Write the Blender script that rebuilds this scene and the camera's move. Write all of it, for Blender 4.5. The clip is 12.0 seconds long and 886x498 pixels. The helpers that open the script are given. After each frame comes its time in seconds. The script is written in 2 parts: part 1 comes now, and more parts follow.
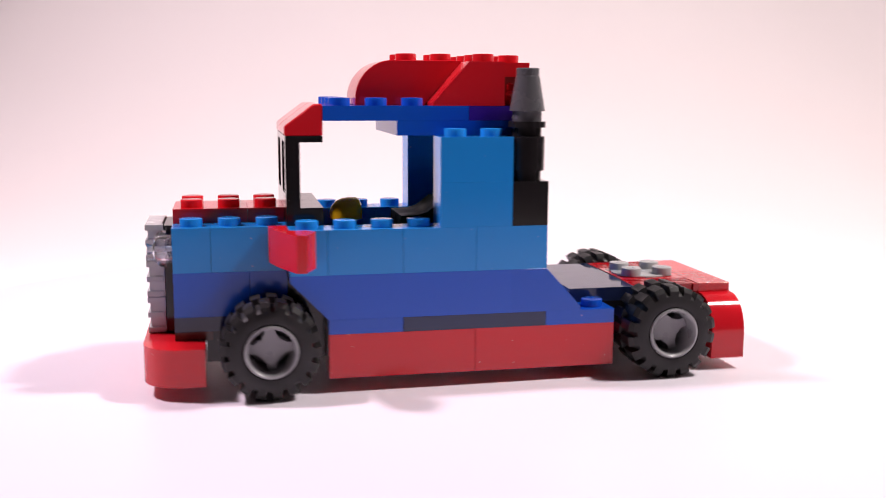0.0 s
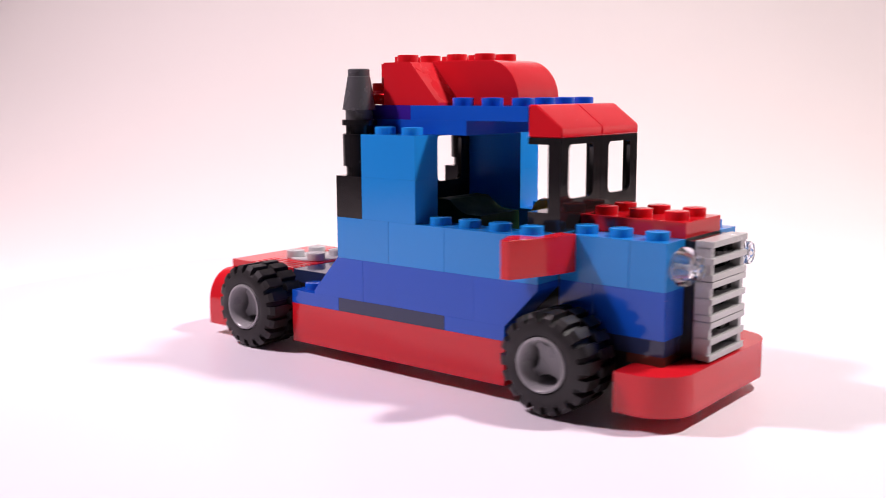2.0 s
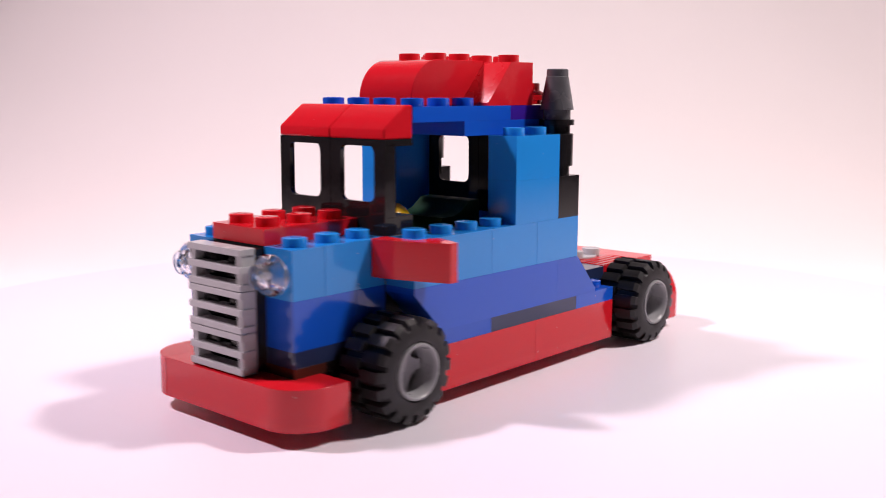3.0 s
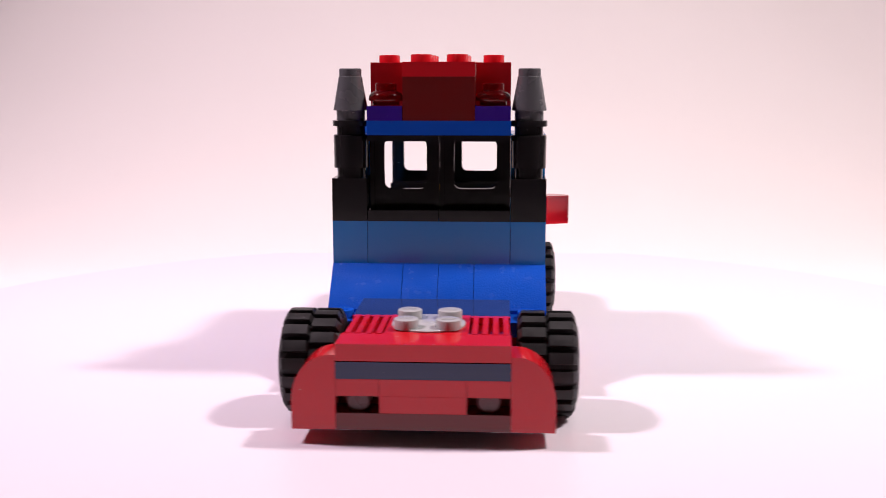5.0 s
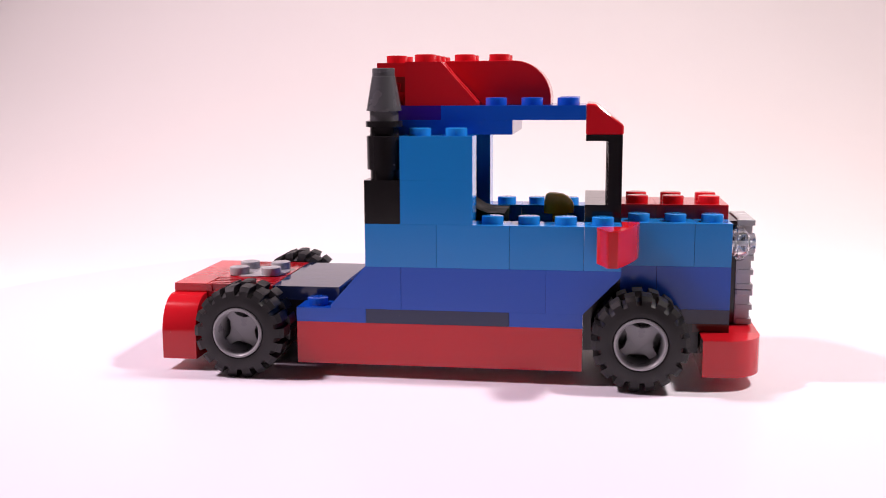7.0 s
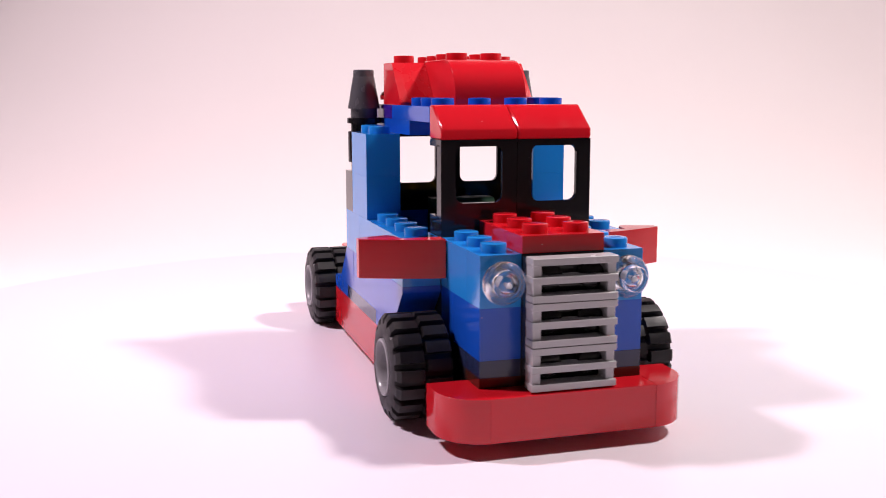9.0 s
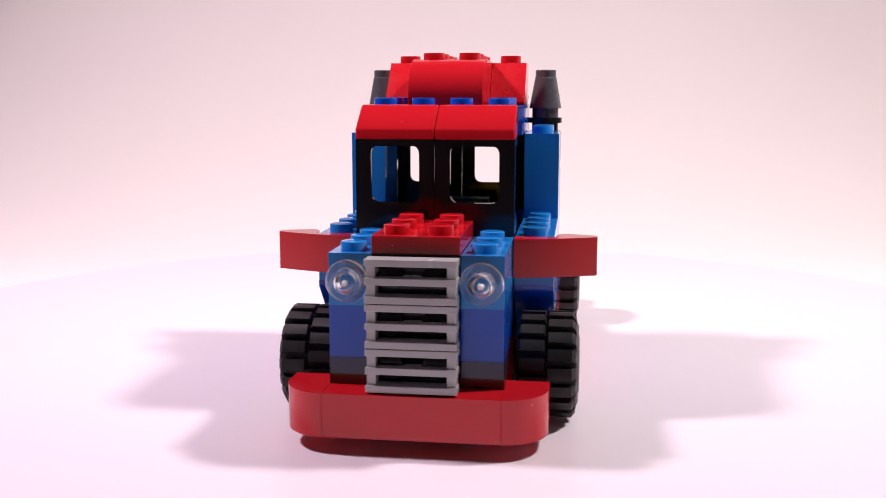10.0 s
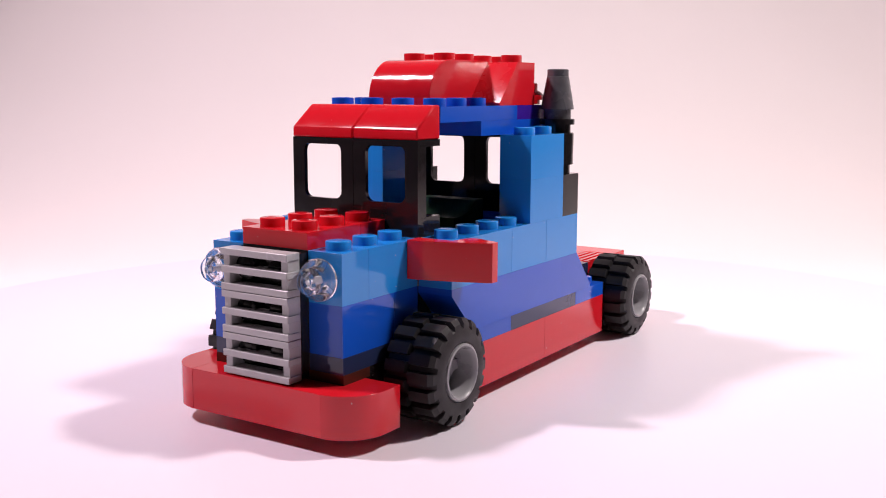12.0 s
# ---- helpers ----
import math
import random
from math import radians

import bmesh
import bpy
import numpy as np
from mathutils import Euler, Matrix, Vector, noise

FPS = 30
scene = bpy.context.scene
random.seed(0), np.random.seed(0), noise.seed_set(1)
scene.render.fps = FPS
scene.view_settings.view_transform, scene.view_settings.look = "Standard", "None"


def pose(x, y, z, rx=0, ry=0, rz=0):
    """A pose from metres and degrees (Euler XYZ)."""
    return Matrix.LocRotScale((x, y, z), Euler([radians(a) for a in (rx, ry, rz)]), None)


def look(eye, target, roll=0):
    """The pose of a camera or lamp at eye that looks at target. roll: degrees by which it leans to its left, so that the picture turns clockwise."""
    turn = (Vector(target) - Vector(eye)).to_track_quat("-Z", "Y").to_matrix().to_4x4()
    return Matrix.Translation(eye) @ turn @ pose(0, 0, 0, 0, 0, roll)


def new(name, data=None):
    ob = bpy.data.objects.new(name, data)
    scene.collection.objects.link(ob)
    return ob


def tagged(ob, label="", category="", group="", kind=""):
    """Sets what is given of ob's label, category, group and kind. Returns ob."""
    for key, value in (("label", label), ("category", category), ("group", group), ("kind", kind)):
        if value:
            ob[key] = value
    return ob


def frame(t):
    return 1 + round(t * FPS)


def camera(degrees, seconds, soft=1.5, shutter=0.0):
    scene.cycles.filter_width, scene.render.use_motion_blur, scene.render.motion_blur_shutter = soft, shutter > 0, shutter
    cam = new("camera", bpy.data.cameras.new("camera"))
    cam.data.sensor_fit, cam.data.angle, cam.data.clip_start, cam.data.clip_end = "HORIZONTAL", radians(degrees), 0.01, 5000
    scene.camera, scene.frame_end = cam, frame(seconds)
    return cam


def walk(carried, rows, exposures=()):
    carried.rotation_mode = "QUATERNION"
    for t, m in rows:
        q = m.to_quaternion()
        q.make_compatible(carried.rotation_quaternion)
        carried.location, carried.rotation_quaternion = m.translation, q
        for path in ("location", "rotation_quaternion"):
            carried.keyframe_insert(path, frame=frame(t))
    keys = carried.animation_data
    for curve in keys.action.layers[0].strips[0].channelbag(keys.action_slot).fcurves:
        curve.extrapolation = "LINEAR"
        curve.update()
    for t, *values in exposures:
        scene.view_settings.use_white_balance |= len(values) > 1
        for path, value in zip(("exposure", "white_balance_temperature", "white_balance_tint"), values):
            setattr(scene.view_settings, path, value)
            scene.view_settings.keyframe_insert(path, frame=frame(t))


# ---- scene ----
# The camera stands still before a toy truck that turns on the spot. One stud is 8 mm, one plate 3.2 mm.
cam = camera(47.05, 12.0, soft=1.0, shutter=0.3)
EYE = pose(0.0, -0.2419, 0.0648, 90 - 9.075, 0, 0.416)
walk(cam, [(0.0, EYE), (12.0, EYE)], exposures=[
    (0.0, 0.05, 6500, 9.6), (0.5, 0.05, 6500, 9.6), (1.0, 0.0, 6500, 10.2), (1.3, -0.05, 6500, 11.4), (1.5, -0.03, 6500, 10.6), (2.0, 0.05, 6500, 9.4),
    (2.5, 0.02, 6500, 10.3), (3.0, -0.08, 6500, 12.0), (3.4, -0.08, 6500, 12), (4.8, 0.0, 6500, 10.6), (5.0, -0.10, 6500, 12.5),
    (5.5, -0.14, 6500, 13.5), (6.0, -0.10, 6500, 13), (6.5, -0.03, 6500, 11.6), (8.5, 0.02, 6500, 10.0), (9.0, -0.03, 6500, 12), (9.5, -0.08, 6500, 12.5),
    (10.5, -0.14, 6500, 13.5), (11.0, -0.14, 6500, 13.5), (12.0, -0.10, 6500, 13)])


# ---- light: two small lamps at the sides, pale room light ----
world = bpy.data.worlds.new("room_light")
scene.world = world
world.use_nodes = True
world.node_tree.nodes["Background"].inputs[0].default_value = (1.0, 0.9, 0.9, 1)
world.node_tree.nodes["Background"].inputs[1].default_value = 0.12


def lamp(name, eye, target, watts, size, colour):
    data = bpy.data.lights.new(name, "AREA")
    data.shape, data.size, data.energy, data.color = "DISK", size, watts, colour
    data.spread = radians(140)
    ob = new(name, data)
    ob.matrix_world = look(eye, target)
    return ob


lamp("lamp_right", (0.243, -0.013, 0.365), (0, 0.055, 0.0), 1.09, 0.042, (1.0, 0.90, 0.885))
lamp("lamp_left", (-0.270, -0.013, 0.365), (0, 0.055, 0.0), 1.17, 0.042, (1.0, 0.80, 0.90))


# ---- materials ----
def shader(name):
    m = bpy.data.materials.new(name)
    m.use_nodes = True
    return m, m.node_tree, m.node_tree.nodes["Principled BSDF"]


def link(tree, a, b):
    tree.links.new(a, b)


def noise_node(tree, scale, detail=3, source="Object"):
    co = tree.nodes.new("ShaderNodeTexCoord")
    n = tree.nodes.new("ShaderNodeTexNoise")
    n.inputs["Scale"].default_value, n.inputs["Detail"].default_value = scale, detail
    link(tree, co.outputs[source], n.inputs["Vector"])
    return n


def ramp(tree, fac, stops):
    r = tree.nodes.new("ShaderNodeMapRange")
    r.inputs["From Min"].default_value, r.inputs["From Max"].default_value = stops[0], stops[1]
    r.inputs["To Min"].default_value, r.inputs["To Max"].default_value = stops[2], stops[3]
    link(tree, fac, r.inputs["Value"])
    return r.outputs["Result"]


def plastic(name, rgb, rough=0.10, grain=0.0, through_light=0.0, vary=0.035, ior=1.50):
    """Moulded ABS: a slight waviness, fine handling marks, a small change of shade from piece to piece."""
    m, tree, b = shader(name)
    info = tree.nodes.new("ShaderNodeObjectInfo")
    mix = tree.nodes.new("ShaderNodeHueSaturation")
    mix.inputs["Color"].default_value = (*rgb, 1)
    link(tree, ramp(tree, info.outputs["Random"], (0, 1, 1 - vary, 1 + vary)), mix.inputs["Value"])
    speck = noise_node(tree, 1500, 0)
    dust = tree.nodes.new("ShaderNodeMix")
    dust.data_type = "RGBA"
    dust.inputs["B"].default_value = (0.55, 0.52, 0.52, 1)
    link(tree, ramp(tree, speck.outputs["Fac"], (0.88, 0.92, 0.0, 0.4)), dust.inputs["Factor"])
    link(tree, mix.outputs["Color"], dust.inputs["A"])
    link(tree, dust.outputs["Result"], b.inputs["Base Color"])
    smear = noise_node(tree, 260, 5)
    link(tree, ramp(tree, smear.outputs["Fac"], (0.35, 0.7, rough * 0.8, rough * 1.35)), b.inputs["Roughness"])
    wave = noise_node(tree, 170, 2)
    bump = tree.nodes.new("ShaderNodeBump")
    bump.inputs["Strength"].default_value, bump.inputs["Distance"].default_value = 0.0 if grain else 0.08, 0.0006
    link(tree, wave.outputs["Fac"], bump.inputs["Height"])
    last = bump
    if grain:
        fine = noise_node(tree, 2900, 0)
        g = tree.nodes.new("ShaderNodeBump")
        g.inputs["Strength"].default_value, g.inputs["Distance"].default_value = 1.0, grain
        link(tree, fine.outputs["Fac"], g.inputs["Height"])
        link(tree, bump.outputs["Normal"], g.inputs["Normal"])
        last = g
    link(tree, last.outputs["Normal"], b.inputs["Normal"])
    b.inputs["IOR"].default_value = ior
    if through_light:
        b.inputs["Transmission Weight"].default_value = through_light
    return m


RED = plastic("red_plastic", (0.59, 0.011, 0.020))
RED_GRAIN = plastic("red_grained_plastic", (0.59, 0.011, 0.020), 0.27, 0.00002)
DARK_RED = plastic("dark_red_plastic", (0.15, 0.008, 0.008), 0.2)
BROWN = plastic("dark_brown_plastic", (0.065, 0.018, 0.012), 0.14)
BLUE = plastic("blue_plastic", (0.007, 0.085, 0.52))
BLUE_GRAIN = plastic("blue_grained_plastic", (0.007, 0.085, 0.52), 0.22, 0.00008)
AZURE = plastic("azure_plastic", (0.015, 0.245, 0.68))
NAVY = plastic("navy_plastic", (0.020, 0.032, 0.085), 0.07)
BLACK = plastic("black_plastic", (0.014, 0.0125, 0.0135), 0.09, ior=1.45)
MID_GREY = plastic("mid_grey_plastic", (0.30, 0.30, 0.315), 0.3)
RIM_GREY = plastic("pale_grey_plastic", (0.29, 0.29, 0.30), 0.3)
DARK_GREY = plastic("dark_grey_plastic", (0.085, 0.085, 0.092), 0.24)
GREY = plastic("light_grey_plastic", (0.45, 0.45, 0.455), 0.22)
PURPLE = plastic("purple_plastic", (0.045, 0.012, 0.26))
YELLOW = plastic("yellow_plastic", (0.85, 0.50, 0.012))
GREEN = plastic("dark_green_plastic", (0.004, 0.034, 0.013), 0.55, ior=1.3)
TAIL = plastic("dull_red_plastic", (0.10, 0.022, 0.025), 0.25)
RUBBER = plastic("black_rubber", (0.016, 0.015, 0.016), 0.48, 0.00001, ior=1.42)
CLEAR = plastic("clear_plastic", (0.97, 0.98, 1.0), 0.03, 0, 0.98, 0, 1.47)
MILKY = plastic("pale_glint_plastic", (0.93, 0.95, 0.98), 0.15, 0, 0.25, 0, 1.5)
RED_CLEAR = plastic("clear_red_plastic", (0.42, 0.006, 0.010), 0.05, 0, 0.85, 0, 1.49)


def paper(name, rgb, rough=0.62):
    m, tree, b = shader(name)
    blotch = noise_node(tree, 6, 4)
    mix = tree.nodes.new("ShaderNodeHueSaturation")
    mix.inputs["Color"].default_value = (*rgb, 1)
    link(tree, ramp(tree, blotch.outputs["Fac"], (0.3, 0.7, 0.985, 1.015)), mix.inputs["Value"])
    link(tree, mix.outputs["Color"], b.inputs["Base Color"])
    b.inputs["Roughness"].default_value = rough
    fibre = noise_node(tree, 900, 4)
    bump = tree.nodes.new("ShaderNodeBump")
    bump.inputs["Strength"].default_value, bump.inputs["Distance"].default_value = 0.05, 0.0003
    link(tree, fibre.outputs["Fac"], bump.inputs["Height"])
    wave = noise_node(tree, 22, 3)
    crease = tree.nodes.new("ShaderNodeBump")
    crease.inputs["Strength"].default_value, crease.inputs["Distance"].default_value = 0.05, 0.01
    link(tree, wave.outputs["Fac"], crease.inputs["Height"])
    link(tree, bump.outputs["Normal"], crease.inputs["Normal"])
    link(tree, crease.outputs["Normal"], b.inputs["Normal"])
    return m


PAPER = paper("white_paper", (0.90, 0.85, 0.83))
DISC = paper("white_disc", (0.850, 0.797, 0.866), 0.36)
# unseen walls, kept pale so that they throw lamp light back on the truck
ROOM = paper("room_paint", (0.72, 0.69, 0.66))


# ---- the place: a white paper sweep in an added, unseen plain room ----
def mesh_object(name, bm, material, smooth=False):
    me = bpy.data.meshes.new(name)
    bm.normal_update()
    bm.to_mesh(me)
    bm.free()
    me.materials.append(material)
    for p in me.polygons:
        p.use_smooth = smooth
    return new(name, me)


def build_sweep():
    """Floor, a wide bend and a back wall out of one sheet of paper, 0.4 mm thick."""
    prof = [(-0.42, SHEET_Z), (-0.17, SHEET_Z), (-0.08, SHEET_Z), (0.0, SHEET_Z), (BEND_Y, SHEET_Z)]
    for k in range(1, 25):
        a = radians(90 * k / 24)
        prof.append((BEND_Y + BEND_R * math.sin(a), SHEET_Z + BEND_R * (1 - math.cos(a))))
    prof += [(BEND_Y + BEND_R, 0.6), (BEND_Y + BEND_R, 0.8)]
    under = [(y + 0.0006 * (z > 0.0), z - 0.0006) for y, z in prof]
    loop = prof + under[::-1]
    bm = bmesh.new()
    cols = [-0.5, -0.4] + [x * 0.01 for x in range(-32, 33)] + [0.4, 0.5]

    def curl(x, z):
        """Curls the sheet's sides, back on one and forward on the other, further in the higher it stands: a shape made
        to darken the upper corners.
        """
        lift = min(1.0, max(0.0, (z - 0.02) / 0.08))
        d = max(0.0, abs(x) - 0.215 - max(0.0, 0.12 - z) * 0.5)
        if x < 0:
            d = max(0.0, d - 0.017)
            return 5.5 * (d * d if d < 0.03 else 0.0009 + 0.06 * (d - 0.03)) * lift * lift * (3 - 2 * lift)
        return -CURL * (d * d if d < 0.06 else 0.0036 + 0.12 * (d - 0.06)) * lift * lift * (3 - 2 * lift)
    rows = [[bm.verts.new((x, y + curl(x, z), z)) for x in cols] for y, z in loop]
    n = len(rows)
    for k in range(n):
        a, b = rows[k], rows[(k + 1) % n]
        for i in range(len(cols) - 1):
            bm.faces.new((a[i], a[i + 1], b[i + 1], b[i]))
    bmesh.ops.recalc_face_normals(bm, faces=bm.faces[:])
    ob = mesh_object("ground", bm, PAPER, False)
    for p in ob.data.polygons:
        p.use_smooth = p.area > 1e-4 or abs(p.normal.x) < 0.9
    return tagged(ob, "white seamless paper sweep curving up into a backdrop", "backdrop", kind="structure")


SHEET_Z, BEND_Y, BEND_R, CURL = -0.0012, 0.13, 0.25, 16.0
build_sweep()


def build_turntable():
    """A thin round white plate under the truck, level with the sheet but for its 1.2 mm."""
    bm = bmesh.new()
    r, n = DISC_R, 160
    rings = []
    for rr, z in ((r, -0.0012), (r, -0.0003), (r - 0.0004, 0.0), (r * 0.5, 0.0)):
        rings.append([bm.verts.new((rr * math.cos(2 * math.pi * i / n), rr * math.sin(2 * math.pi * i / n), z)) for i in range(n)])
    for a, b in zip(rings, rings[1:]):
        for i in range(n):
            bm.faces.new((a[i], a[(i + 1) % n], b[(i + 1) % n], b[i]))
    bm.faces.new(rings[-1])
    ob = mesh_object("turntable", bm, DISC)
    return tagged(ob, "thin round white turntable plate on white paper", "turntable")


DISC_R = 0.168
turntable = build_turntable()


def room_panel(name, lo, hi, material=None):
    bm = bmesh.new()
    bmesh.ops.create_cube(bm, size=1)
    for v in bm.verts:
        v.co = [lo[i] + (v.co[i] + 0.5) * (hi[i] - lo[i]) for i in range(3)]
    return tagged(mesh_object(name, bm, material or ROOM), "unseen plain room wall, pale grey to bounce light", "wall", kind="structure")


room_panel("wall_south", (-1.5, -1.6, -0.8), (1.5, -1.5, 1.6))
room_panel("wall_north", (-1.5, 1.5, -0.8), (1.5, 1.6, 1.6))
room_panel("wall_east", (1.5, -1.6, -0.8), (1.6, 1.6, 1.6))
room_panel("wall_west", (-1.6, -1.6, -0.8), (-1.5, 1.6, 1.6))
tagged(room_panel("ceiling", (-1.6, -1.6, 1.6), (1.6, 1.6, 1.7)), "unseen plain ceiling, pale grey to bounce light", "ceiling")
# unseen table top, added to set how bright the truck's reflections are
TABLE = paper("brown_table_top", (0.22, 0.19, 0.17))
tagged(room_panel("table", (-0.75, -0.7, -0.03), (0.75, 0.95, -0.0025), TABLE), "unseen dull brown table top added under the white paper", "table")
tagged(room_panel("floor", (-1.6, -1.6, -0.9), (1.6, 1.6, -0.8)), "unseen plain floor, pale grey to bounce light", "floor")

# ---- the truck ----
U, P = 0.008, 0.0032
OX, OY, OZ = 1.996, -0.23, 0.88
GAP = (0.00004, 0.00004, 0.000006)


def at(x, y, z):
    """Studs ahead, studs to the truck's left, plates up: a place in the truck's space."""
    return Vector(((x - OX) * U, (y - OY) * U, (z + OZ) * P))


truck = new("toy_truck")
truck.empty_display_size = 0.05
tagged(truck, "toy truck of red, blue and black plastic bricks on white paper", "toy truck")


def part(name, bm, material, parent, label="", smooth=False, place=None):
    ob = mesh_object(name, bm, material, smooth)
    if not smooth:
        smooth_by_angle(ob, 30)
    ob.parent = parent
    if place is not None:
        ob.location = place
    return tagged(ob, label)


def finish(bm, bevel=0.00002, sharp=35):
    """Softens every edge sharper than that angle."""
    if bevel:
        edges = [e for e in bm.edges if len(e.link_faces) == 2 and e.calc_face_angle(0) > radians(sharp)]
        bmesh.ops.bevel(bm, geom=edges, offset=bevel, segments=1, affect="EDGES", clamp_overlap=True)


def add_lathe(bm, base, profile, axis="Z", segments=24, cap=True):
    """Turns a profile of (radius, height) round an axis through base."""
    rings = []
    turn = {"Z": Matrix.Identity(3), "X": Matrix(((0, 0, 1), (0, 1, 0), (-1, 0, 0))), "Y": Matrix(((1, 0, 0), (0, 0, 1), (0, -1, 0)))}[axis]
    for r, h in profile:
        rings.append([bm.verts.new(base + turn @ Vector((r * math.cos(2 * math.pi * i / segments), r * math.sin(2 * math.pi * i / segments), h))) for i in range(segments)])
    for a, b in zip(rings, rings[1:]):
        for i in range(segments):
            f = bm.faces.new((a[i], a[(i + 1) % segments], b[(i + 1) % segments], b[i]))
    if cap:
        bm.faces.new(rings[-1])
        bm.faces.new(rings[0][::-1])
    return rings


STUD = [(0.0024, -0.0002), (0.0024, 0.00150), (0.00234, 0.00163), (0.00218, 0.0017)]


STUD_MESH = {}


def stud_bm():
    """One stud with a softened rim and a faint raised mark on its top."""
    bm = bmesh.new()
    add_lathe(bm, Vector(), STUD, segments=28)
    for dx in (-0.0005, 0.0005):
        got = bmesh.ops.create_cube(bm, size=1)
        for v in got["verts"]:
            v.co = Vector((dx + v.co.x * 0.0005, v.co.y * 0.0026, 0.0017 + v.co.z * 0.00009))
    return bm


def put_studs(owner, studs, z, material):
    """Studs on top of a piece, each a part of it."""
    for x, y in studs:
        if material.name not in STUD_MESH:
            ob = part("stud", stud_bm(), material, owner)
            STUD_MESH[material.name] = ob.data
        else:
            ob = new("stud", STUD_MESH[material.name])
            ob.parent = owner
            tagged(ob)
        ob.location = at(x, y, z)


def box_bm(x0, x1, y0, y1, z0, z1, bevel=0.00002):
    bm = bmesh.new()
    bmesh.ops.create_cube(bm, size=1)
    lo, hi = at(min(x0, x1), min(y0, y1), min(z0, z1)), at(max(x0, x1), max(y0, y1), max(z0, z1))
    for v in bm.verts:
        v.co = [lo[i] + GAP[i] + (v.co[i] + 0.5) * (hi[i] - lo[i] - 2 * GAP[i]) for i in range(3)]
    finish(bm, bevel)
    return bm


def brick(name, x0, x1, y0, y1, z0, z1, material, studs=(), label=""):
    ob = part(name, box_bm(x0, x1, y0, y1, z0, z1), material, truck, label)
    put_studs(ob, studs, z1, material)
    return ob


def prism_bm(outline, axis, a, b, bevel=0.00002):
    """An outline in two of the truck's axes, drawn out along the third from a to b (truck units)."""
    bm = bmesh.new()
    place = {"y": lambda u, w, k: at(u, k, w), "x": lambda u, w, k: at(k, u, w), "z": lambda u, w, k: at(u, w, k)}[axis]
    one = [bm.verts.new(place(u, w, a)) for u, w in outline]
    two = [bm.verts.new(place(u, w, b)) for u, w in outline]
    n = len(outline)
    for i in range(n):
        bm.faces.new((one[i], one[(i + 1) % n], two[(i + 1) % n], two[i]))
    bm.faces.new(one[::-1])
    bm.faces.new(two)
    bmesh.ops.recalc_face_normals(bm, faces=bm.faces[:])
    finish(bm, bevel)
    return bm


def grain_face(ob, material, towards, least=0.5):
    """The sloping face of a slope brick is moulded with a grain."""
    ob.data.materials.append(material)
    d = Vector(towards).normalized()
    for p in ob.data.polygons:
        if p.normal.dot(d) > 0.97 and p.area > 5e-6:
            p.material_index = 1


E_ = 0.007
SIDES = (1, -1)


def span(s, a, b):
    """A stretch across the truck on side s, as low and high."""
    return (a + E_, b - E_) if s > 0 else (-b + E_, -a - E_)


def build_chassis():
    brick("chassis_brick", -5, -2, -2, 2, 0.9, 4, BLACK, label="black plastic axle block")
    brick("chassis_brick", -2, 6, -2, 2, 0.1, 3.9, BLACK, label="black plastic chassis")
    brick("chassis_brick", 6, 9.18, -1.99, 1.99, 0.9, 4, BLACK, label="black plastic axle block")
    brick("chassis_brick", 5.5, 7, -1.99, 1.99, 4, 6, BLACK, label="black plastic brick under the cab floor")
    for s in SIDES:
        y0, y1 = span(s, 2, 3)
        if s > 0:
            brick("brick", -2, 2, y0, y1, 0, 3, RED)
            brick("brick", 2, 6, y0, y1, 0, 3, RED)
        else:
            brick("brick", -2, 6, y0, y1, 0, 3, RED)
        brick("plate", -2, 0, y0, y1, 3, 4, BLUE, [(-1.5, 2.5 * s)])
        brick("plate", 0, 4, y0, y1, 3, 4, NAVY)
        brick("plate", 4, 6, y0, y1, 3, 4, BLUE)
        near = 1 if s > 0 else 5
        if s < 0:
            brick("brick", 1, 5, y0, y1, 4, 7, BLUE)
        front = [(near, 4), (6, 4), (7, 6.6), (7, 7), (near, 7)]
        part("inverted_slope", prism_bm(front, "y", y0, y1), BLUE, truck)
    back = [(-1, 4), (1, 4), (1, 7), (0, 7), (-1, 4.25)]
    for y0, y1 in ((-3, -1), (-1, 0), (0, 1), (1, 3)):
        ob = part("slope_brick", prism_bm(back, "y", y0 + E_, y1 - E_), BLUE, truck)
        grain_face(ob, BLUE_GRAIN, (-2.75 * P, 0, U))


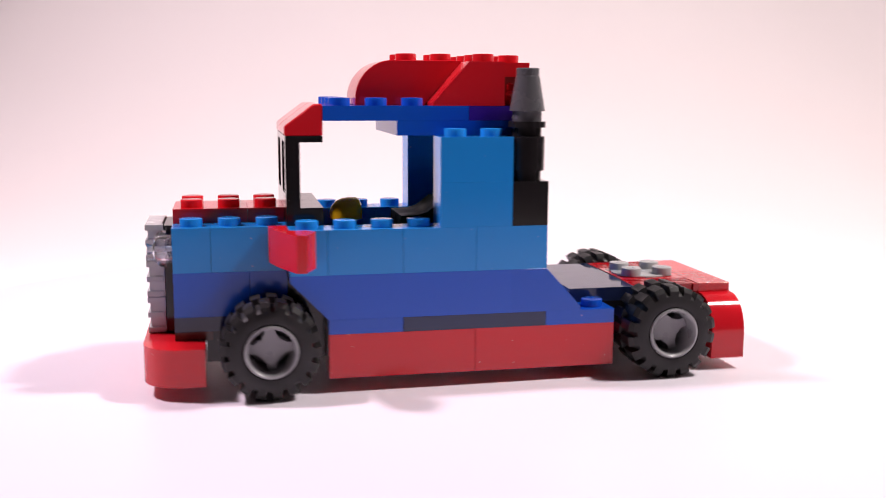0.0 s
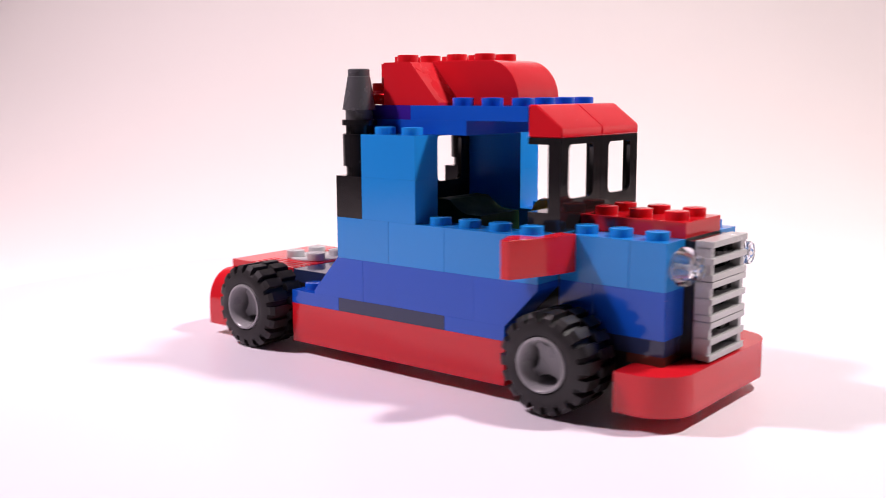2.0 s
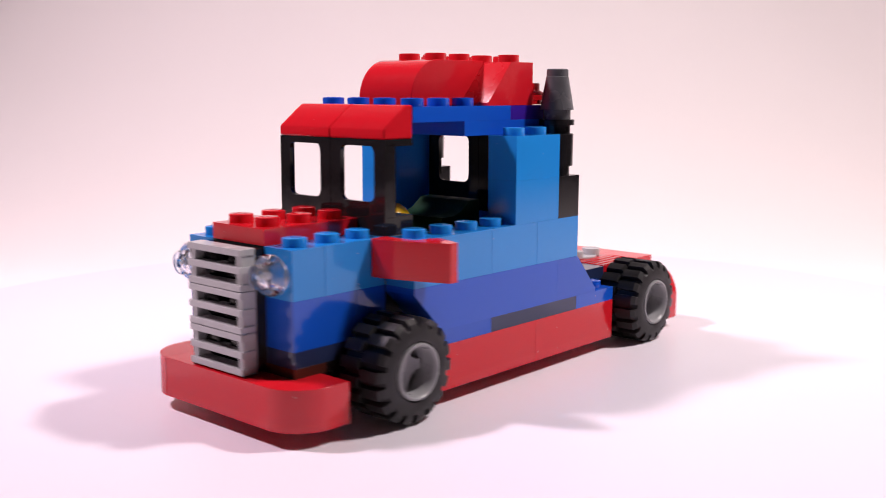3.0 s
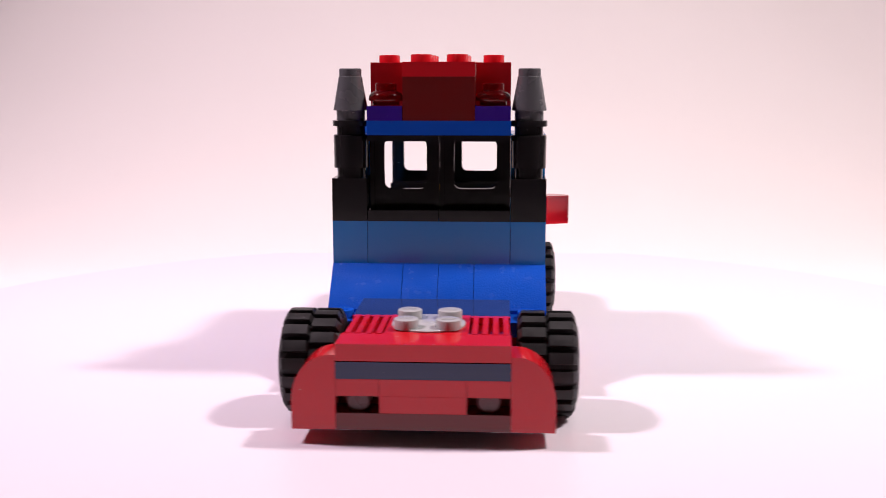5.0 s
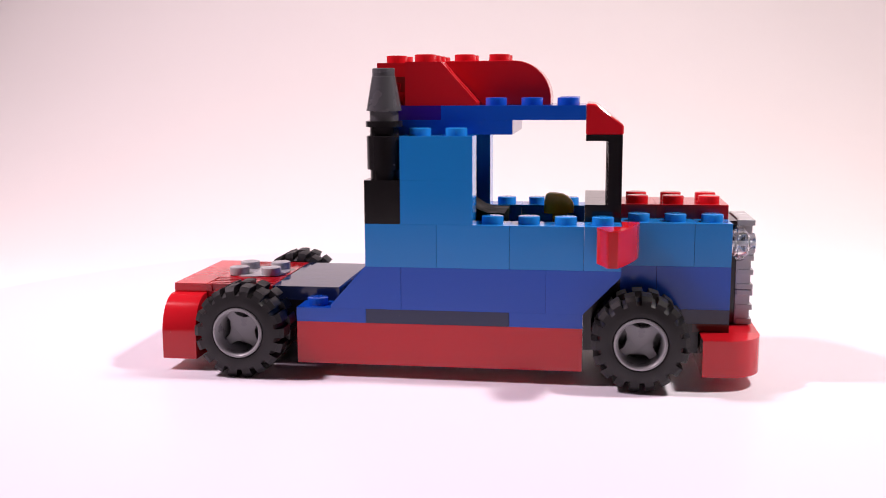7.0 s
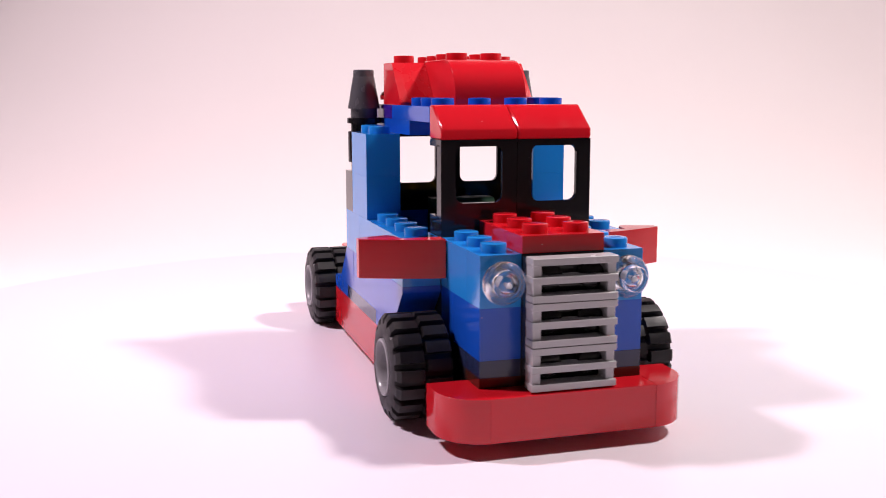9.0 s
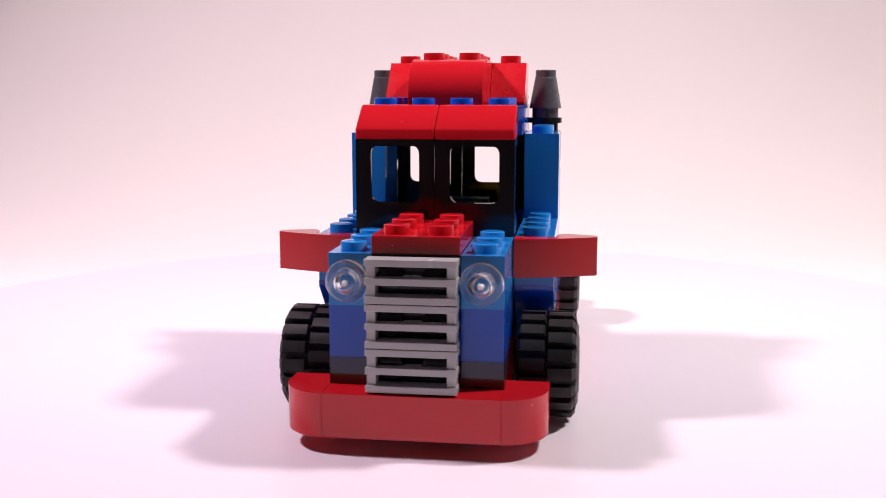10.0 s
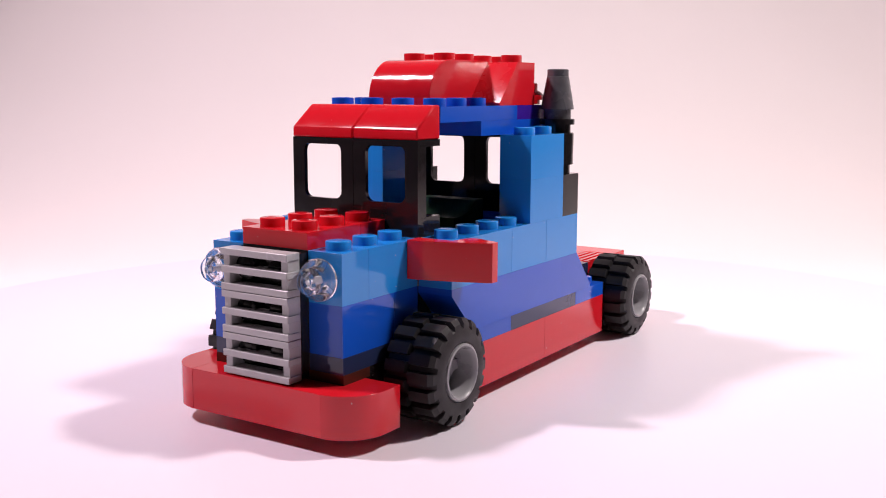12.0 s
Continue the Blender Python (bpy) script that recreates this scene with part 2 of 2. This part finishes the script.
def build_rear():
    brick("tile", -6, -5, -2, 2, 4.05, 5.05, RED)
    brick("plate", -5, -3, -1, 1, 4.05, 5.05, RED)
    for s in SIDES:
        grille_deck(s)
    brick("tile", -3, -1, -2, 2, 4, 5, NAVY, label="smooth dark navy tile")
    bm = bmesh.new()
    add_lathe(bm, at(-4, 0, 5.05), [(0.0072, 0.0), (0.0072, 0.0003), (0.007, 0.0004)], segments=32)
    ob = part("round_plate", bm, GREY, truck, "light grey hitch plate with four studs")
    put_studs(ob, [(-4 + dx, dy) for dx in (-0.5, 0.5) for dy in (-0.5, 0.5)], 5.17, GREY)
    brick("plate", -6, -5, -2, 2, 3, 4, NAVY)
    brick("plate", -6, -5, -2, -1, 2, 3, RED)
    brick("plate", -6, -5, 1, 2, 2, 3, RED)
    brick("plate", -6, -5, -1, 1, 2, 3, RED)
    brick("plate", -6, -5, -1, 1, 1, 2, RED)
    for s in SIDES:
        y0, y1 = span(s, 1, 2)
        # back of the recess: its shade is put into the dark red colour
        brick("brick", -5.3, -5, y0, y1, 1, 2, DARK_RED)
        bm = bmesh.new()
        add_lathe(bm, at(-5.32, 1.5 * s, 1.6), [(0.0023, -0.0005), (0.0023, 0.0036), (0.0019, 0.0039)], axis="X", segments=20)
        bmesh.ops.scale(bm, vec=(-1, 1, 1), space=Matrix.Translation(-at(-5.32, 1.5 * s, 1.6)), verts=bm.verts[:])
        bmesh.ops.reverse_faces(bm, faces=bm.faces[:])
        part("tail_stud", bm, TAIL, truck, "dull red tail light stud")
        # rounded corner of the rear bumper
        arc = [(2.0, 0.0), (2.0, 4.4)]
        for k in range(0, 13):
            a = radians(90 * k / 12)
            arc.append((2.12 + 0.9 * math.sin(a), 1.75 + 2.65 * math.cos(a)))
        arc.append((3.02, 0.0))
        outline = [(y * s, z) for y, z in arc]
        part("curved_slope", prism_bm(outline, "x", -6, -5), RED, truck)
    brick("plate", -6, -5, -2, 2, 0, 1, DARK_RED, label="dark red plate along the rear bumper")


def grille_deck(s):
    """A red tile with lengthwise slots on the rear deck."""
    y0, y1 = span(s, 1, 2)
    bm = box_bm(-5, -3, y0, y1, 4.05, 4.55)
    n = 4
    for k in range(n):
        a = y0 + (y1 - y0) * (k + 0.18) / n
        b = y0 + (y1 - y0) * (k + 0.72) / n
        add_box(bm, -4.95, -3.05, a, b, 4.5, 5.05)
    add_box(bm, -5, -4.85, y0, y1, 4.5, 5.0)
    add_box(bm, -3.15, -3, y0, y1, 4.5, 5.0)
    part("grille_tile", bm, RED, truck)


def add_box(bm, x0, x1, y0, y1, z0, z1):
    lo, hi = at(x0, y0, z0), at(x1, y1, z1)
    got = bmesh.ops.create_cube(bm, size=1)
    for v in got["verts"]:
        v.co = [lo[i] + (v.co[i] + 0.5) * (hi[i] - lo[i]) for i in range(3)]


def build_cab():
    for s in SIDES:
        y0, y1 = span(s, 2, 3)
        for x0, x1 in ((0, 2), (2, 4), (4, 6), (6, 7)):
            studs = [(x + 0.5, 2.5 * s) for x in range(x0, x1) if x >= 3]
            brick("brick", x0, x1, y0, y1, 7, 10, AZURE, studs)
        brick("brick", 1, 3, y0, y1, 10, 13, AZURE)
        brick("brick", 1, 3, y0, y1, 13, 16, AZURE, [(1.5, 2.5 * s), (2.5, 2.5 * s)])
        brick("brick", 0, 1, y0, y1, 10, 13, BLACK)
        c = at(0.5, 2.5 * s, 13)
        bm = bmesh.new()
        add_lathe(bm, c, [(0.0032, 0), (0.0032, 0.0021), (0.0039, 0.0022), (0.00395, 0.0094), (0.0037, 0.0096)], segments=28)
        part("round_brick", bm, BLACK, truck)
        bm = bmesh.new()
        add_lathe(bm, at(0.5, 2.5 * s, 16), [(0.0032, 0), (0.0032, 0.0018), (0.0041, 0.0019), (0.0041, 0.0031), (0.0039, 0.0032)], segments=28)
        part("round_plate", bm, BLACK, truck)
        bm = bmesh.new()
        add_lathe(bm, at(0.5, 2.5 * s, 17), [(0.0032, 0), (0.0032, 0.0021), (0.0039, 0.0022), (0.0026, 0.0096), (0.0025, 0.0097), (0.0025, 0.0112), (0.0023, 0.0114)], segments=28)
        part("cone", bm, DARK_GREY, truck, "dark grey cone of the exhaust stack")
    brick("brick", 0, 1, -2, 2, 7, 10, AZURE)
    brick("plate", 1, 7, -2, 2, 6, 7, BLACK, label="black cab floor")
    for y0 in (-2, 0):
        window(0.88, 1.0, 0, 1, y0, 0.75)
        window(6.88, 7.0, 6, 7, y0, 1.2)


def window(p0, p1, x0, x1, y0, sill):
    """A window frame two studs wide and two bricks high: a wall with a rounded opening, a deep sill and a deep head."""
    y1, z0, z1 = y0 + 2 - E_, 10, 16
    y0 = y0 + E_
    cy, cz, hw, hh, r = (y0 + y1) / 2, 13.86, 0.61, 1.78, 0.2
    bm = bmesh.new()
    ring = []
    for qy, qz, a0 in ((1, 1, 0), (-1, 1, 90), (-1, -1, 180), (1, -1, 270)):
        for k in range(5):
            a = radians(a0 + 90 * k / 4)
            ring.append((cy + qy * (hw - r) + r * math.cos(a), cz + (qz * (hh - r * U / P) + r * U / P * math.sin(a))))
    outer = []
    for y, z in ring:
        dy, dz = (y - cy) / hw, (z - cz) / hh
        if abs(dy) >= abs(dz):
            k = 1 if dy > 0 else -1
            outer.append([(y1 if k > 0 else y0), None, dz])
        else:
            outer.append([None, (z1 if dz > 0 else z0), dy])
    corner = lambda o: ((cy + (y1 - y0) / 2 * o[2] if o[0] is None else o[0]), (o[1] if o[1] is not None else (cz + o[2] * ((z1 - cz) if o[2] > 0 else (cz - z0)))))
    out = [corner(o) for o in outer]
    # put the window's true corners at the middle of each rounded corner
    for i, (y, z) in zip((2, 7, 12, 17), ((y1, z1), (y0, z1), (y0, z0), (y1, z0))):
        out[i] = (y, z)
    n = len(ring)
    layers = []
    for x in (p0, p1):
        layers.append(([bm.verts.new(at(x, y, z)) for y, z in ring], [bm.verts.new(at(x, y, z)) for y, z in out]))
    (ia, oa), (ib, ob_) = layers
    for i in range(n):
        j = (i + 1) % n
        bm.faces.new((ia[i], ia[j], oa[j], oa[i]))
        bm.faces.new((ib[i], ob_[i], ob_[j], ib[j]))
        bm.faces.new((ia[i], ib[i], ib[j], ia[j]))
        bm.faces.new((oa[i], oa[j], ob_[j], ob_[i]))
    bmesh.ops.recalc_face_normals(bm, faces=bm.faces[:])
    edge = 0.004
    add_box(bm, x0 + edge, p1 - edge if p1 >= x1 else x1, y0 + edge, y1 - edge, z1 - 0.42, z1)
    add_box(bm, x0 + edge, p1 - edge if p1 >= x1 else x1, y0 + edge, y1 - edge, z0, z0 + sill)
    for a, b in ((y0 + edge, y0 + 0.12), (y1 - 0.12, y1 - edge)):
        add_box(bm, x1 - 0.38, p0 + edge, a, b, z0 + sill - 0.1, z1 - 0.3)
    part("window_frame", bm, BLACK, truck, "black window frame with rounded opening")


def build_roof():
    brick("plate", 0, 4, -2, 2, 16, 17, BLUE)
    brick("plate", 2, 6, -2, 2, 17, 18, BLUE, [(5.5, -1.5), (5.5, -0.5), (5.5, 0.5), (5.5, 1.5), (4.5, -1.5), (4.5, 1.5), (3.5, -1.5), (3.5, 1.5)])
    for s in SIDES:
        y0, y1 = span(s, 1, 2)
        brick("plate", 0, 2, y0, y1, 17, 18, PURPLE)
        ob = part("slope_brick", prism_bm([(1, 18), (3, 18), (3, 18.2), (2, 21), (1, 21)], "y", y0, y1), RED, truck)
        grain_face(ob, RED_GRAIN, (2.8 * P, 0, U))
        put_studs(ob, [(1.5, 1.5 * s)], 21, RED)
        bm = bmesh.new()
        add_lathe(bm, at(0.5, 1.5 * s, 18), [(0.0030, 0.0001), (0.0030, 0.0010), (0.0038, 0.0011), (0.0039, 0.0016), (0.0038, 0.0022), (0.0034, 0.0028),
                                             (0.0027, 0.0032), (0.0024, 0.0034), (0.0024, 0.0048), (0.0022, 0.0050)], segments=32)
        smooth_by_angle(part("roof_light", bm, RED_CLEAR, truck, "clear dark red round roof light with a stud"), 40)
        vis = [(6, 16.0), (7.02, 16.0), (7.02, 16.65), (6.25, 18.1), (6, 18.12)]
        y0, y1 = span(s, 0, 2)
        part("visor_slope", prism_bm(vis, "y", y0, y1, 0.0003), RED, truck, "glossy red sun visor slope")
    brick("brick", 0, 2, -1, 1, 17, 20, DARK_RED, label="dark red brick at the back of the roof")
    brick("plate", 0, 2, -1, 1, 20, 21, RED, [(x, y) for x in (0.5, 1.5) for y in (-0.5, 0.5)])
    prof = [(2, 18), (5, 18), (5, 18.3)]
    for k in range(0, 17):
        a = radians(90 * k / 16)
        prof.append((3.95 + 1.05 * math.cos(a), 18.4 + 2.7 * math.sin(a)))
    prof.append((2, 21.1))
    ob = part("curved_brick", prism_bm(prof, "y", -1, 1, 0.00012), RED, truck, "glossy red brick with a rounded front")
    smooth_by_angle(ob)
    put_studs(ob, [(x, y) for x in (2.5, 3.5) for y in (-0.5, 0.5)], 21.05, RED)


def smooth_by_angle(ob, degrees=32):
    me = ob.data
    bm = bmesh.new()
    bm.from_mesh(me)
    for f in bm.faces:
        f.smooth = True
    for e in bm.edges:
        e.smooth = len(e.link_faces) == 2 and e.calc_face_angle(0) < radians(degrees)
    bm.to_mesh(me)
    bm.free()


def headlight(c):
    """A clear round plate with a stepped front, hollow behind."""
    outer = [(0.0030, 0.0002), (0.0030, 0.0012), (0.0039, 0.0013), (0.00395, 0.0016), (0.0039, 0.0024), (0.0036, 0.0030), (0.0031, 0.0034),
             (0.0025, 0.0036), (0.0024, 0.0038), (0.0024, 0.0049), (0.0022, 0.0052), (0.0010, 0.0053), (0.0008, 0.0050), (0.0007, 0.0040)]
    inner = [(0.0015, 0.0036), (0.0022, 0.0024), (0.0024, 0.0002)]
    bm = bmesh.new()
    rings = add_lathe(bm, c, outer + inner, axis="X", segments=36, cap=False)
    for i in range(36):
        bm.faces.new((rings[-1][i], rings[-1][(i + 1) % 36], rings[0][(i + 1) % 36], rings[0][i]))
    bmesh.ops.recalc_face_normals(bm, faces=bm.faces[:])
    lens = part("headlight", bm, CLEAR, truck, "clear plastic round headlight")
    smooth_by_angle(lens, 40)
    # pale pin added in the middle to paint the headlight's bright glint
    bm = bmesh.new()
    add_lathe(bm, c, [(0.0006, 0.0002), (0.0006, 0.0042), (0.00045, 0.0049), (0.0002, 0.0051)], axis="X", segments=16)
    smooth_by_angle(part("bulb", bm, MILKY, lens, "added pale pin standing for the glint in the headlight"), 40)


def build_hood():
    brick("brick", 7, 10, -1, 1, 3, 10, BLACK, label="black engine block")
    for s in SIDES:
        y0, y1 = span(s, 1, 2)
        brick("brick", 9, 10, y0, y1, 7, 10, AZURE, [(9.5, 1.5 * s)])
        brick("brick", 7, 9, y0, y1, 7, 10, AZURE, [(7.5, 1.5 * s), (8.5, 1.5 * s)])
        brick("brick", 8, 10, y0, y1, 4, 7, BLUE)
        brick("brick", 7, 8, y0, y1, 4, 7, BLUE)
        brick("plate", 8, 10, y0, y1, 3, 4, NAVY)
        headlight(at(10, 1.5 * s, 8.5))
    brick("plate", 9, 10, -2, 2, 2.4, 3, BROWN, label="dark brown plate over the bumper")
    brick("plate", 8, 10, -1, 1, 10, 11, RED, [(x, y) for x in (8.5, 9.5) for y in (-0.5, 0.5)])
    brick("plate", 7, 8, -1, 1, 10, 11, RED, [(7.5, -0.5), (7.5, 0.5)])
    bracket = brick("bracket", 10, 10.25, -1, 1, 2.6, 9.9, BLACK, label="black bracket behind the radiator grille")
    for z in (3.85, 6.35, 8.85):
        for y in (-0.5, 0.5):
            bm = stud_bm()
            bmesh.ops.rotate(bm, verts=bm.verts[:], matrix=Matrix.Rotation(radians(90), 3, "Y"))
            part("stud", bm, BLACK, bracket, place=at(10.25, y, z))
    for k in range(3):
        z1 = 10 - 2.5 * k
        grille_front(z1 - 2.5, z1)
    # front bumper with rounded corners
    x0, x1, r = 9.2, 10.82, 1.05
    for s in SIDES:
        corner = [(x0, 2 * s), (x0, 3 * s)]
        for k in range(0, 13):
            a = radians(90 * k / 12)
            corner.append((x1 - r + r * math.sin(a), (3 - r + r * math.cos(a)) * s))
        corner.append((x1, 2.0 * s))
        ob = part("curved_brick", prism_bm([(u, w) for u, w in corner if abs(w) >= 2.0], "z", -0.1, 2.42), RED, truck)
        smooth_by_angle(ob)
    brick("brick", x0, x1, -2, 2, -0.1, 2.42, RED, label="glossy red front bumper bar")
    for s in SIDES:
        flap = [(7.01, 2.02), (7.01, 3.02), (6.55, 3.07), (6.36, 3.2), (6.34, 3.3), (6.62, 4.05), (6.87, 4.05), (7.00, 3.75), (7.12, 3.45), (7.23, 3.15), (7.33, 2.85), (7.41, 2.55), (7.47, 2.28), (7.5, 2.02)]
        bm = prism_bm([(u, w * s) for u, w in flap], "z", 7.66, 10.06, 0)
        bm.normal_update()
        hollow = [f for f in bm.faces if f.normal.x < -0.4 and f.normal.y * s > 0.3]
        bmesh.ops.inset_region(bm, faces=hollow, thickness=0.0009)
        bmesh.ops.translate(bm, verts=list({v for f in hollow for v in f.verts}), vec=(0.0004, -0.00025 * s, 0))
        finish(bm)
        ob = part("mirror", bm, RED, truck, "red plastic wing mirror with a hollow back")
        smooth_by_angle(ob, 25)


def grille_front(z0, z1):
    """A light grey grille tile on its side: three bars between two side posts."""
    bm = bmesh.new()
    a, b = z0 + 0.02, z1 - 0.02
    add_box(bm, 10.26, 10.67, -0.99, -0.79, a + 0.01, b - 0.01)
    add_box(bm, 10.26, 10.67, 0.79, 0.99, a + 0.01, b - 0.01)
    n, h = 3, 0.2
    for k in range(n):
        c = a + h + (b - a - 2 * h) * k / (n - 1)
        add_box(bm, 10.3, 10.74, -1.02, 1.02, c - h, c + h)
    finish(bm, 0.00009)
    part("grille_tile", bm, GREY, truck, "light grey radiator grille tile")


def build_interior():
    shape = [(2.1, 7), (3.7, 7), (3.7, 10.2), (3.2, 10.25), (2.95, 10.45), (2.75, 10.8), (2.55, 11.2), (2.1, 11.25)]
    bm = prism_bm(shape, "y", -0.95, 0.95)
    part("seat", bm, GREEN, truck, "dark green plastic driver seat")
    bm = bmesh.new()
    rings = []
    for x, size in ((4.80, 0.78), (4.85, 0.92), (4.95, 1.0), (5.15, 1.0), (5.34, 0.95), (5.50, 0.82), (5.62, 0.60), (5.68, 0.35)):
        rings.append([bm.verts.new(at(x, 0.35 + 0.56 * size * math.cos(radians(15 * k)), 10.0 + 1.45 * size * math.sin(radians(15 * k)))) for k in range(13)])
    for a, b in zip(rings, rings[1:]):
        for k in range(13):
            bm.faces.new((a[k], a[(k + 1) % 13], b[(k + 1) % 13], b[k]))
    bm.faces.new(rings[0])
    bm.faces.new(rings[-1])
    bmesh.ops.recalc_face_normals(bm, faces=bm.faces[:])
    ob = part("steering_piece", bm, YELLOW, truck, "yellow domed plastic piece before the seat")
    stem = box_bm(5.05, 5.5, -0.15, 0.85, 8.0, 10.05)
    part("stem", stem, YELLOW, ob)
    smooth_by_angle(ob)


def wheel(x, s, spin, twist):
    """Tyre with two rows of offset lugs, grey rim with four spokes; s is the truck's side."""
    base = at(x, 2.12 * s, 0)
    base.z = 0.0105
    hub = new("wheel")
    hub.parent = truck
    hub.location = base
    hub.rotation_euler = (radians(-90 * s), 0, 0)
    hub.empty_display_size = 0.01
    o = Vector((0, 0, 0))
    bm = bmesh.new()
    prof = [(0.0050, 0.0010), (0.0084, 0.0004), (0.0089, 0.0010), (0.0091, 0.0020), (0.0092, 0.0060), (0.0091, 0.0100), (0.0089, 0.0110),
            (0.0084, 0.0118), (0.0074, 0.0122), (0.0060, 0.0121), (0.0050, 0.0113)]
    steps = 108
    add_lathe(bm, o, prof, segments=steps, cap=False)
    bm.faces.ensure_lookup_table()
    face = lambda band, i: bm.faces[band * steps + i % steps]
    blocks = []
    for row, bands in enumerate(((1, 2, 3), (4, 5, 6))):
        for k in range(18):
            blocks.append([face(b, 6 * k + 3 * row + i + spin) for b in bands for i in range(4)])
    for block in blocks:
        got = bmesh.ops.extrude_face_region(bm, geom=block)
        raised = [g for g in got["geom"] if isinstance(g, bmesh.types.BMVert)]
        mid = sum((v.co for v in raised), Vector()) / len(raised)
        for v in raised:
            r = math.hypot(v.co.x, v.co.y)
            grow = 0.0105 if r > 0.0087 else 0.0094
            out = Vector((v.co.x, v.co.y, 0)) * (grow / r) + Vector((0, 0, v.co.z))
            v.co = out.lerp(Vector((mid.x, mid.y, mid.z)) * 1.08, 0.10)
        bmesh.ops.delete(bm, geom=block, context="FACES_ONLY")
    bmesh.ops.recalc_face_normals(bm, faces=bm.faces[:])
    tyre = part("tyre", bm, RUBBER, hub, "black rubber tyre with blocky offset tread")
    smooth_by_angle(tyre, 28)
    bm = bmesh.new()
    ring = [(0.0046, 0.003), (0.0047, 0.0113), (0.0049, 0.0121), (0.0052, 0.0124), (0.0056, 0.0123), (0.0057, 0.0115), (0.0054, 0.003)]
    add_lathe(bm, o, ring[::-1], segments=40, cap=False)
    add_lathe(bm, o, [(0.0048, 0.002), (0.0048, 0.0038)], segments=32)
    bmesh.ops.recalc_face_normals(bm, faces=bm.faces[:])
    rim = part("rim", bm, RIM_GREY, hub, "light grey plastic rim")
    smooth_by_angle(rim, 40)
    bm = bmesh.new()
    add_lathe(bm, o, [(0.0025, 0.003), (0.0025, 0.00805), (0.0024, 0.00815)], segments=28)
    half = [(0.0014, 0.0021), (0.0024, 0.00165), (0.0030, 0.0012), (0.0036, 0.0010), (0.0049, 0.0010)]
    for k in range(4):
        a = math.pi / 2 * k + radians(twist)
        edge = half + [(u, -w) for u, w in half[::-1]]
        turned = [(u * math.cos(a) - w * math.sin(a), u * math.sin(a) + w * math.cos(a)) for u, w in edge]
        low, high = ([bm.verts.new((u, w, z)) for u, w in turned] for z in (0.0032, 0.0082))
        for i in range(len(edge)):
            n = (i + 1) % len(edge)
            bm.faces.new((low[i], low[n], high[n], high[i]))
        bm.faces.new(high)
    bmesh.ops.recalc_face_normals(bm, faces=bm.faces[:])
    part("spokes", bm, MID_GREY, rim, "recessed grey four-spoke hub")


build_chassis()
build_cab()
build_hood()
build_rear()
build_roof()
build_interior()
wheel(7.53, 1, 0, 2)
wheel(7.53, -1, 2, 40)
wheel(-3.53, 1, 4, 20)
wheel(-3.53, -1, 1, 40)


def motions():
    """The truck turns clockwise on the spot, ever slower."""
    turns = ((0.0, 192.4), (0.5, 131.0), (0.8, 91.6), (1.0, 67.6), (1.5, 15.0), (2.0, -38.6), (2.5, -84.7), (3.0, -131.3), (3.2, -148.0), (3.5, -172.0),
             (4.0, -209.2), (4.5, -242.8), (4.8, -260.9), (5.0, -272.8), (5.5, -298.6), (6.0, -325.3), (6.5, -347.2), (6.7, -355.6), (7.0, -367.7),
             (7.5, -386.4), (8.0, -403.2), (8.3, -412.5), (8.5, -418.4), (9.0, -433.0), (9.5, -444.8), (10.0, -457.2), (10.5, -465.1),
             (11.0, -473.7), (11.5, -480.3), (12.0, -482.5))
    walk(truck, [(t, pose(0, 0, 0.0002, 0, -0.28, a)) for t, a in turns])
    walk(turntable, [(t, pose(0, 0, 0, 0, 0, a)) for t, a in turns])


motions()
